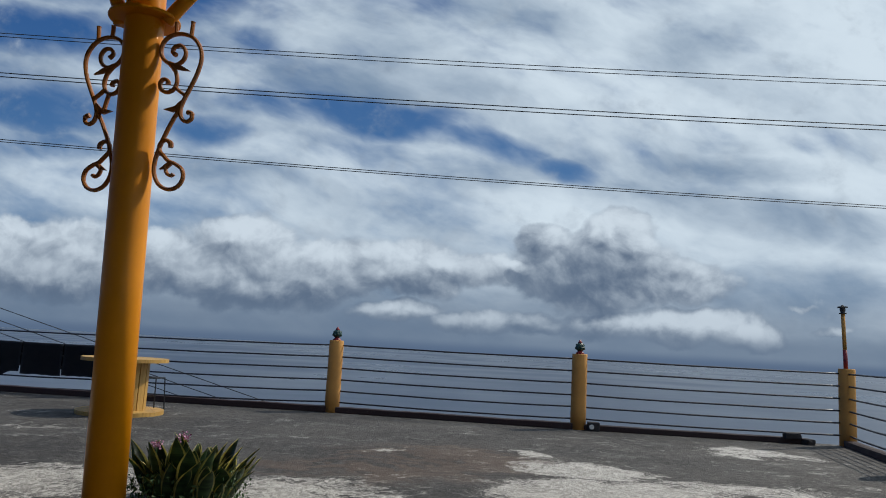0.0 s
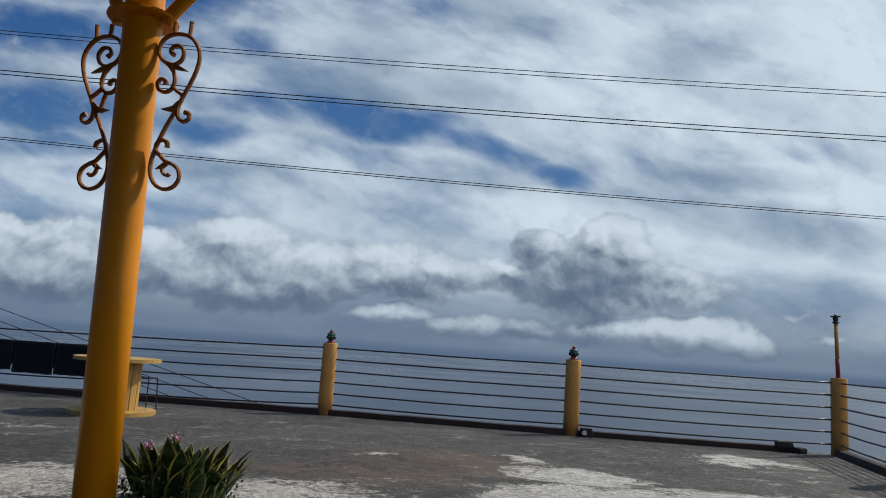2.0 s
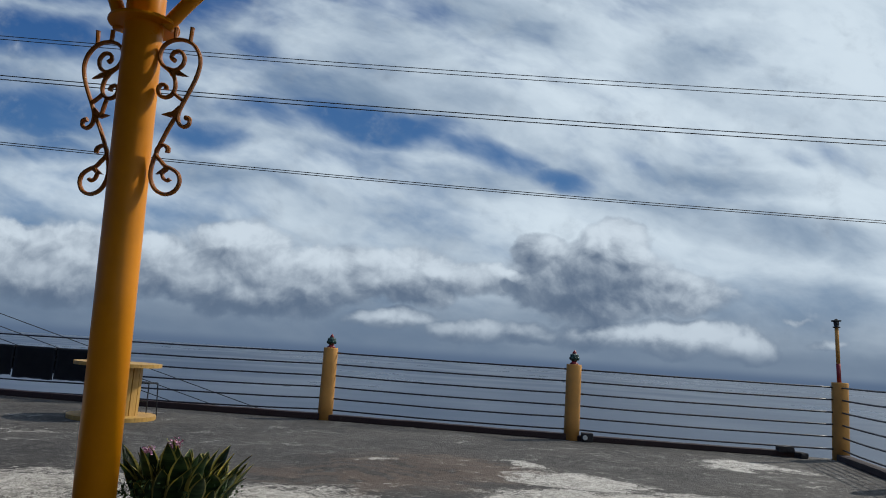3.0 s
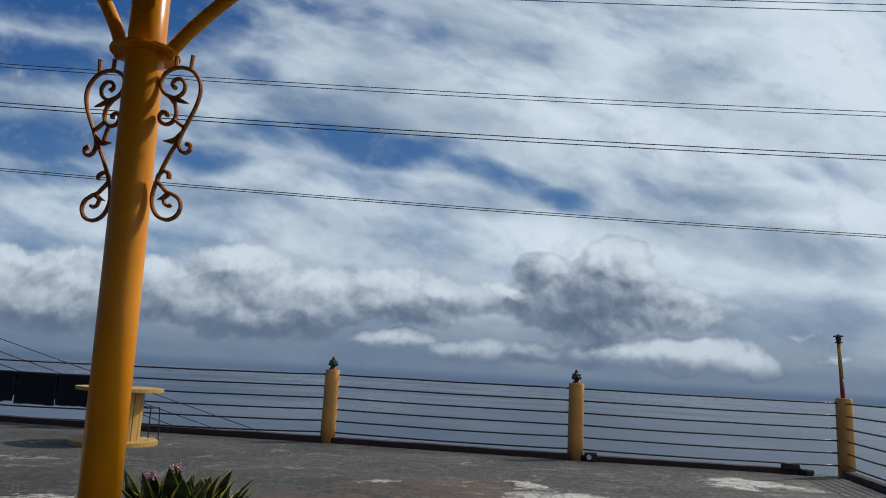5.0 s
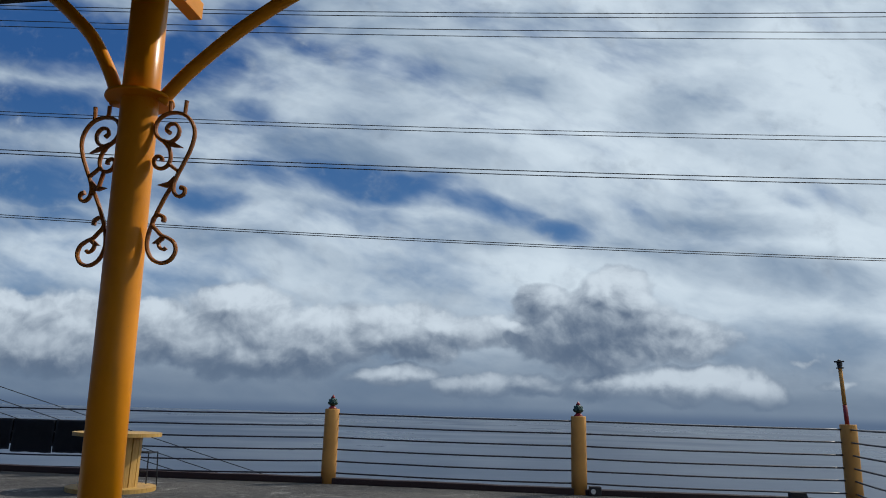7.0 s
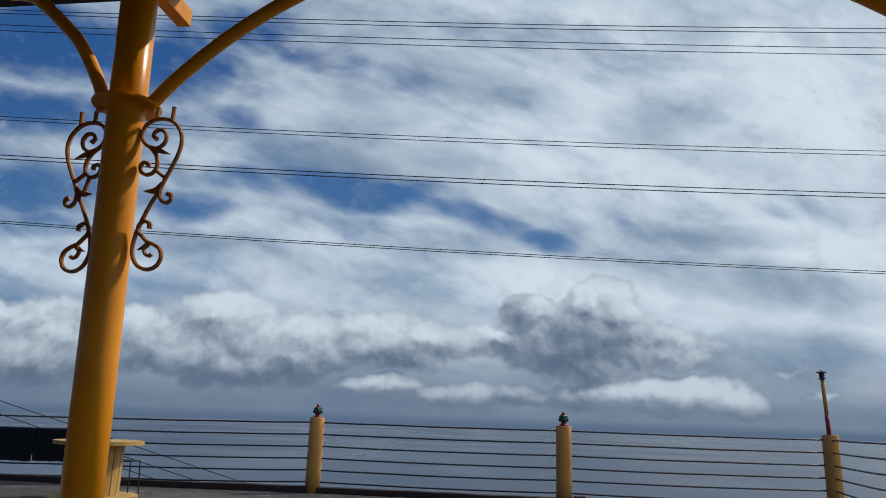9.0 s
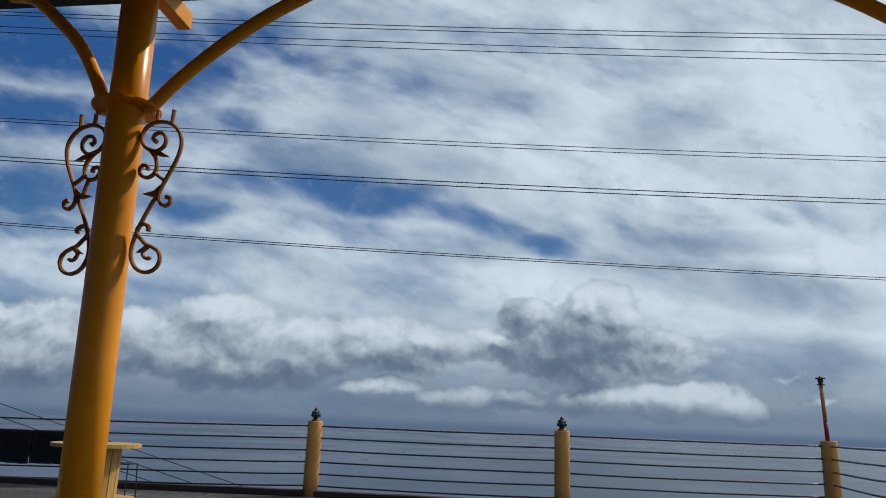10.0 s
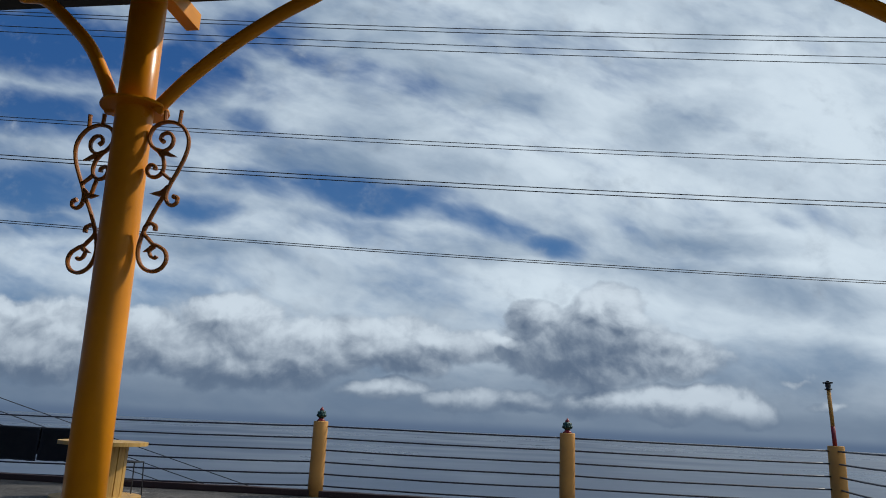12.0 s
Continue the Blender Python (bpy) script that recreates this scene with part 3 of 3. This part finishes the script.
def hang(s, width, drop, seed, tail, label):
    """Hang a cloth s metres left of the yellow fence post, over the second rail."""
    a, b = FENCE[2], FENCE[1]
    d = (b - a).normalized()
    p = a + d * (s - (FENCE[3] - FENCE[2]).length)
    ang = math.degrees(math.atan2(-d.y, -d.x))
    ob = part("towel", towel(width, drop, seed, tail), CLOTH, smooth=True)
    ob.matrix_world = pose(p.x, p.y, RAIL_Z[1] - 0.05, 0, 0, ang)
    return tagged(ob, label, "towel", "cloths on the railing")


hang(5.05, 0.69, 0.50, 3, 0.0, "dark cloth hung over the railing to dry")
hang(4.34, 0.66, 0.49, 11, 0.0, "dark cloth hung over the railing to dry")
hang(5.71, 0.64, 0.47, 19, 0.07, "dark cloth with a drooping corner hung over the railing")


# ------------------------------------------------------------------ cable reel table
def reel():
    e = empty("cable_reel_table", pose(-3.60, 9.5, 0.0, 0, 0, 25), "pale wooden cable reel stood on end as a table", "table")

    def disc(z0, z1, r):
        planks = 7
        for k in range(planks):
            x0, x1 = -r + 2 * r * k / planks + 0.0015, -r + 2 * r * (k + 1) / planks - 0.0015
            arc = [x0 + (x1 - x0) * i / 6 for i in range(7)]
            out = [(x, math.sqrt(max(0.0004, r * r - x * x))) for x in arc]
            part("plank", prism([(x, -y) for x, y in out] + out[::-1], z0, z1), WOOD, e)
    disc(0.0, 0.05, 0.53)
    disc(0.665, 0.71, 0.53)
    n, r = 16, 0.285
    for k in range(n):
        a = 2 * math.pi * k / n
        bm = box(-0.052, -0.014, 0.045, 0.052, 0.014, 0.665, 0.004)
        ob = part("stave", bm, WOOD, e)
        ob.matrix_basis = pose(r * math.sin(a), -r * math.cos(a), 0, 0, 0, math.degrees(a))
    part("bolt", lathe([(0.02, 0.708), (0.02, 0.72), (0.008, 0.722), (0.008, 0.735)], 6), BLACK_IRON, e, "dark steel bolt head")
    return e


reel()


def wire_rack():
    """Small frame of dark wire beside the reel."""
    e = empty("wire_stand", pose(-3.41, 10.0, 0.0, 0, 0, -12), "small dark wire stand beside the cable reel", "stand")
    w, d, h = 0.15, 0.13, 0.44
    corners = [(-w, -d), (w, -d), (w, d), (-w, d)]
    for x, y in corners:
        part("leg", tube([(x * 1.0, y * 1.0, 0.0), (x * 0.85, y * 0.85, h)], 0.008, 6), BLACK_IRON, e)
    for (x0, y0), (x1, y1) in zip(corners, corners[1:] + corners[:1]):
        part("top_wire", tube([(x0 * 0.85, y0 * 0.85, h), (x1 * 0.85, y1 * 0.85, h)], 0.009, 6), BLACK_IRON, e)
    part("cross_wire", tube([(-w * 0.92, -d * 0.92, 0.2), (w * 0.92, -d * 0.92, 0.2)], 0.006, 6), BLACK_IRON, e)
    for k in range(4):
        x = -0.12 + 0.08 * k
        part("shelf_wire", tube([(x, -d * 0.85, h), (x, d * 0.85, h)], 0.006, 6), BLACK_IRON, e)


wire_rack()


# ------------------------------------------------------------------ stones by the kerb
def stone(name, size, seed, m, label):
    bm = bmesh.new()
    bmesh.ops.create_cube(bm, size=1.0)
    bmesh.ops.subdivide_edges(bm, edges=bm.edges[:], cuts=3, use_grid_fill=True)
    bmesh.ops.smooth_vert(bm, verts=bm.verts[:], factor=0.5, use_axis_x=True, use_axis_y=True, use_axis_z=True)
    for v in bm.verts:
        v.co += Vector((noise.noise(v.co * 2.2 + Vector((seed, 0, 0))), noise.noise(v.co * 2.2 + Vector((0, seed, 0))), noise.noise(v.co * 2.2 + Vector((0, 0, seed))))) * 0.09
        v.co = Vector((v.co.x * size[0], v.co.y * size[1], v.co.z * size[2]))
    low = min(v.co.z for v in bm.verts)
    for v in bm.verts:
        v.co.z = max(0.0, v.co.z - low - 0.01)
    ob = part(name, bm, STONE)
    ob.matrix_world = m
    return tagged(ob, label, "stone")


block = tagged(part("kerb_block", box(-0.08, -0.07, 0.0, 0.085, 0.07, 0.125, 0.014), STONE), "dark block with a white-rimmed pipe hole beside the post", "block")
block.matrix_world = pose(2.80, 10.25, 0, 0, 0, -8)
ring = part("pipe_end", lathe([(0.034, 0.0), (0.034, 0.012), (0.02, 0.014), (0.019, 0.004)], 18), WHITE, block, "white pipe end")
ring.matrix_basis = pose(-0.03, -0.07, 0.06, 90, 0, 0)
stone("stone", (0.22, 0.14, 0.085), 4.2, pose(5.56, 9.92, 0.07, 0, 0, -8), "dark lava stone lying on the kerb")
stone("stone", (0.15, 0.13, 0.085), 9.7, pose(5.76, 9.86, 0.0, 0, 0, 20), "small dark stone at the end of the kerb")


# ------------------------------------------------------------------ pergola
ROW = 12.0                                   # degrees by which the pergola row turns towards the house
PX, PY, LEAN = -1.696, 4.39, -1.78
PR = 0.119


def scroll(parent, turn):
    """Flat cast scrollwork fixed to the post; x outwards, z up."""
    def at(px, py):
        return ((px - (250 - (py - 50) * 0.093)) * 0.0039, 0.0, 3.06 - (py - 33) * 0.00375)

    e = parent
    bm = bmesh.new()
    lines = [
        ([(303, 127), (297, 118), (284, 106), (280, 90), (287, 73), (302, 64), (320, 63), (337, 71), (348, 88), (350, 108), (343, 132), (330, 158), (318, 180), (312, 196), (313, 210), (321, 217), (330, 213), (331, 204), (324, 201)], 0.0128),
        ([(292, 113), (306, 117), (319, 109), (323, 95), (316, 84), (305, 85), (300, 94), (306, 100)], 0.0128),
        ([(299, 119), (305, 130), (307, 146), (302, 159), (291, 165), (280, 161), (277, 150), (283, 142), (291, 145), (291, 151)], 0.0128),
        ([(303, 156), (311, 164), (320, 171)], 0.012),
        ([(312, 194), (301, 210), (288, 233), (276, 258), (267, 283), (265, 305), (273, 324), (289, 332), (305, 327), (314, 313), (312, 298), (301, 289), (290, 284), (282, 275), (275, 266), (276, 255), (285, 248), (294, 253), (294, 261)], 0.0128),
        ([(292, 286), (285, 295), (287, 305), (294, 309), (298, 306)], 0.011),
        ([(308, 64), (308, 53), (309, 42)], 0.012),
        ([(333, 68), (335, 55), (337, 42)], 0.012),
    ]
    if turn:
        lines.append(([(294, 163), (297, 180), (299, 196)], 0.0125))
    for pts, r in lines:
        tube(smooth_line([at(*p) for p in pts], 5), (lambda s, r=r: r * (1.0 if s < 0.93 else 1.25)), 8, bm, flat=0.0185)
    for pts in ([(300, 116), (315, 119), (330, 129), (318, 128), (306, 125)], [(314, 180), (303, 190), (283, 195), (298, 200), (311, 198)], [(292, 284), (283, 291), (274, 298), (287, 297), (295, 291)]):
        f = [bm.verts.new(Vector(at(*p)) + Vector((0, -0.009, 0))) for p in pts]
        g = [bm.verts.new(Vector(at(*p)) + Vector((0, 0.009, 0))) for p in pts]
        bm.faces.new(f)
        bm.faces.new(g[::-1])
        for k in range(len(f)):
            j = (k + 1) % len(f)
            bm.faces.new((f[j], f[k], g[k], g[j]))
    bmesh.ops.recalc_face_normals(bm, faces=bm.faces[:])
    ob = part("scroll_ornament", bm, ORNAMENT, e, "orange-brown cast iron scrollwork")
    ob.matrix_basis = pose(0, 0, 0, 0, 0, turn) @ Matrix.Diagonal((0.955 if turn else 1.0, 1, 1, 1))
    return ob


def pergola_post(m, left, right, label):
    e = empty("pergola_post", m, label, "post", "pergola posts")
    part("shaft", lathe([(PR, 0.0), (PR, 1.4), (PR, 3.02), (PR, 3.1), (PR * 0.99, 4.0)], 40), YELLOW, e, smooth=True)
    part("collar", lathe([(0.10, 3.045), (0.215, 3.045), (0.219, 3.052), (0.215, 3.066), (0.10, 3.07)], 40), YELLOW, e, "round steel collar plate")
    for pts in (left, right):
        if pts:
            part("brace", tube(smooth_line([(r, 0.0, z) for r, z in pts], 6), 0.045, 16), YELLOW, e, "curved yellow tube brace", True)
    scroll(e, 0)
    scroll(e, 180)
    return e


LONG = [(0.15, 3.03), (0.198, 3.09), (0.346, 3.244), (0.594, 3.452), (0.782, 3.584), (0.973, 3.7), (1.164, 3.798), (1.45, 3.93), (1.85, 3.99)]
SHORT = [(-0.17, 3.04), (-0.198, 3.17), (-0.284, 3.353), (-0.408, 3.557), (-0.56, 3.722), (-0.721, 3.875), (-0.842, 3.958), (-1.0, 3.985)]
pergola_post(pose(PX, PY, 0, 0, LEAN, 0) @ pose(0, 0, 0, 0, 0, -ROW), SHORT, LONG, "tall round yellow steel post with scrollwork and curved braces")
dx, dy = math.cos(radians(ROW)), -math.sin(radians(ROW))
pergola_post(pose(PX - 0.15 + 5.5 * dx, PY + 5.5 * dy, 0, 0, 0, -ROW), [(-r, z) for r, z in LONG], None, "tall round yellow steel post with a curved brace")

# roof frame over the seat, seen at its edge
roof = empty("pergola_roof", pose(PX - 0.15, PY, 0, 0, 0, -ROW), "dark roof sheet on yellow beams and rafters", "roof")
part("beam", box(-9.1, -0.05, 4.005, 7.2, 0.05, 4.075, 0.006), YELLOW, roof, "yellow steel beam")


def rafter(x, nose):
    bm = box(x, -9.5, 3.945, x + 0.105, nose, 4.08, 0.004)
    return part("rafter", bm, YELLOW, roof, "yellow rafter with a cut end")


rafter(0.03, 0.51)
rafter(5.5, 0.35)
# unseen reach to the left and back lengthened to shade the post's front
part("roof_sheet", box(-9.2, -9.6, 4.085, 7.4, 0.35, 4.13, 0.004), ROOF, roof, "dark roof sheet")


# ------------------------------------------------------------------ planter
def sword_leaf(length, width, bend, seed):
    """Thick pointed leaf with a pale margin; grows along z, bends towards +x."""
    bm = bmesh.new()
    n = 9
    rows = []
    for j in range(n + 1):
        v = j / n
        w = width * (0.45 + 0.55 * math.sin(min(1.0, v * 1.9) * math.pi / 2)) * (1 - max(0.0, (v - 0.45) / 0.55) ** 1.8) + 0.0015
        tw = 0.5 * noise.noise(Vector((seed, v * 1.3, 0)))
        cx, cz = bend * length * v * v, length * v * (1 - 0.25 * bend * v)
        row = []
        for s in (-1.0, -0.78, 0.0, 0.78, 1.0):
            y = s * w
            x = 0.42 * w * (s * s) * -1.0
            row.append(bm.verts.new((cx + x * math.cos(tw) - y * math.sin(tw), x * math.sin(tw) + y * math.cos(tw), cz)))
        rows.append(row)
    for a, b in zip(rows, rows[1:]):
        for k in range(4):
            f = bm.faces.new((a[k], a[k + 1], b[k + 1], b[k]))
            f.material_index = 1 if k in (0, 3) else 0
            f.smooth = True
    bmesh.ops.solidify(bm, geom=bm.faces[:], thickness=0.004)
    return bm


def planter():
    e = empty("planter", pose(-1.30, 4.72, 0.0, 0, 0, 0), "variegated snake plant with yellow-edged leaves in a low cement pot", "potted plant")
    part("pot", lathe([(0.20, 0.0), (0.23, 0.02), (0.265, 0.065), (0.275, 0.08), (0.255, 0.085), (0.245, 0.06)], 36), POT, e, "low round cement pot", True)
    part("soil", lathe([(0.235, 0.045), (0.247, 0.062), (0.10, 0.075)], 24), SOIL, e, "dark soil")
    rng = random.Random(5)
    kinds = []
    for k in range(9):
        bm = sword_leaf(0.27 + 0.012 * k, 0.044 + 0.004 * (k % 4), 0.04 + 0.045 * (k % 5), k * 1.7)
        me = bpy.data.meshes.new("leaf")
        bm.to_mesh(me)
        bm.free()
        me.materials.append(LEAF)
        me.materials.append(LEAF_EDGE)
        kinds.append(me)
    n = 125
    for k in range(n):
        a = rng.uniform(0, 2 * math.pi)
        r = 0.285 * math.sqrt(rng.random())
        ob = new("leaf", kinds[rng.randrange(len(kinds))])
        ob.parent = e
        size = rng.uniform(0.70, 1.2) * (1.0 - 0.35 * (r / 0.30) ** 2 * rng.random())
        tilt = 33 * (r / 0.30) ** 1.3 * rng.uniform(0.5, 1.15)
        ob.matrix_basis = pose(r * math.cos(a), r * math.sin(a), 0.05, 0, 0, math.degrees(a) + rng.uniform(-50, 50)) @ pose(0, 0, 0, 0, tilt, rng.uniform(-30, 30)) @ Matrix.Diagonal((size * 1.1, size * 1.1, size, 1))
    # small trailing green between the leaves and at the rim
    bm = bmesh.new()
    for k in range(900):
        a = rng.choice((rng.gauss(-0.5, 0.5), rng.gauss(3.5, 0.6), rng.uniform(0, 6.28)))
        r = rng.uniform(0.2, 0.38)
        z = rng.uniform(0.02, 0.22) - max(0, r - 0.3) * 0.4
        c = Vector((r * math.cos(a), r * math.sin(a), z))
        m = Matrix.Translation(c) @ Euler((rng.uniform(0, 6), rng.uniform(0, 6), rng.uniform(0, 6))).to_matrix().to_4x4()
        s = rng.uniform(0.010, 0.019)
        q = [bm.verts.new(m @ Vector(p)) for p in ((-s, 0, 0), (0, -s * 0.5, s * 0.15), (s, 0, 0), (0, s * 0.5, s * 0.15))]
        bm.faces.new(q)
    tagged(part("trailing_leaves", bm, LEAF_SMALL, e, "small trailing green leaves"), kind="stuff")
    for fx, fy, fz in ((-0.245, 0.02, 0.355), (-0.10, 0.10, 0.405), (-0.43, -0.05, 0.12)):
        bm = bmesh.new()
        for k in range(46):
            c = Vector((fx + rng.gauss(0, 0.019), fy + rng.gauss(0, 0.019), fz + rng.gauss(0, 0.014)))
            m = Matrix.Translation(c) @ Euler((rng.uniform(0, 6), rng.uniform(0, 6), 0)).to_matrix().to_4x4()
            s = rng.uniform(0.005, 0.010)
            bm.faces.new([bm.verts.new(m @ Vector((s * math.cos(t), s * math.sin(t), 0.3 * s * math.cos(2 * t)))) for t in (0, 1.25, 2.5, 3.77, 5.0)])
        f = part("flower", bm, PINK, e, "pink flower cluster")
        part("flower_stem", tube(smooth_line([(fx * 0.75, fy * 0.8, 0.1), (fx * 0.9, fy, fz * 0.6), (fx, fy, fz)], 4), 0.003, 5), LEAF_SMALL, f)
    return e


planter()


# ------------------------------------------------------------------ cables against the sky
def cable(depth, height, rise, bow, thick):
    """An overhead cable across the view: height at x = 0, rise per metre, bow per square metre."""
    pts = [(x, depth, height + rise * x + bow * x * x) for x in (depth * (-1.6 + 3.3 * i / 32) for i in range(33))]
    ob = part("power_line", tube(pts, thick, 6), WIRE, smooth=True)
    tagged(ob, "thin dark overhead power line across the sky", "power line", "overhead power lines")


cable(24, 11.195, 0.0211, 0.00052, 0.0145)
cable(24, 11.046, 0.0195, 0.00054, 0.0145)
cable(25, 9.998, 0.01225, 0.000488, 0.019)
cable(25, 9.837, 0.0111, 0.000486, 0.019)
cable(26, 7.487, -0.009, 0.000455, 0.015)
cable(26, 7.4025, -0.0092, 0.000444, 0.015)
cable(22, 14.628, 0.0541, 0.000574, 0.0155)
cable(22, 14.4706, 0.0524, 0.000596, 0.0155)
cable(23, 14.5637, 0.0466, 0.000486, 0.0155)
cable(23, 14.31, 0.0444, 0.000497, 0.0155)
for u0, v0, u1, v1 in ((-0.556, 0.019, -0.181, -0.091), (-0.554, 0.002, -0.24, -0.091), (-0.551, -0.015, -0.292, -0.091)):
    y = 26.0
    k0, k1 = -1.0, 1.5
    a = Vector((u0 * y, y, 1.08 + v0 * y))
    b = Vector((u1 * y, y, 1.08 + v1 * y))
    ob = part("power_line", tube([a + (b - a) * (k0 + (k1 - k0) * i / 24) + Vector((0, 0, 0.25 * (i / 24 - 0.4) ** 2 )) for i in range(25)], 0.014, 6), WIRE, smooth=True)
    tagged(ob, "dark cable slanting down beyond the railing", "power line", "falling cables")
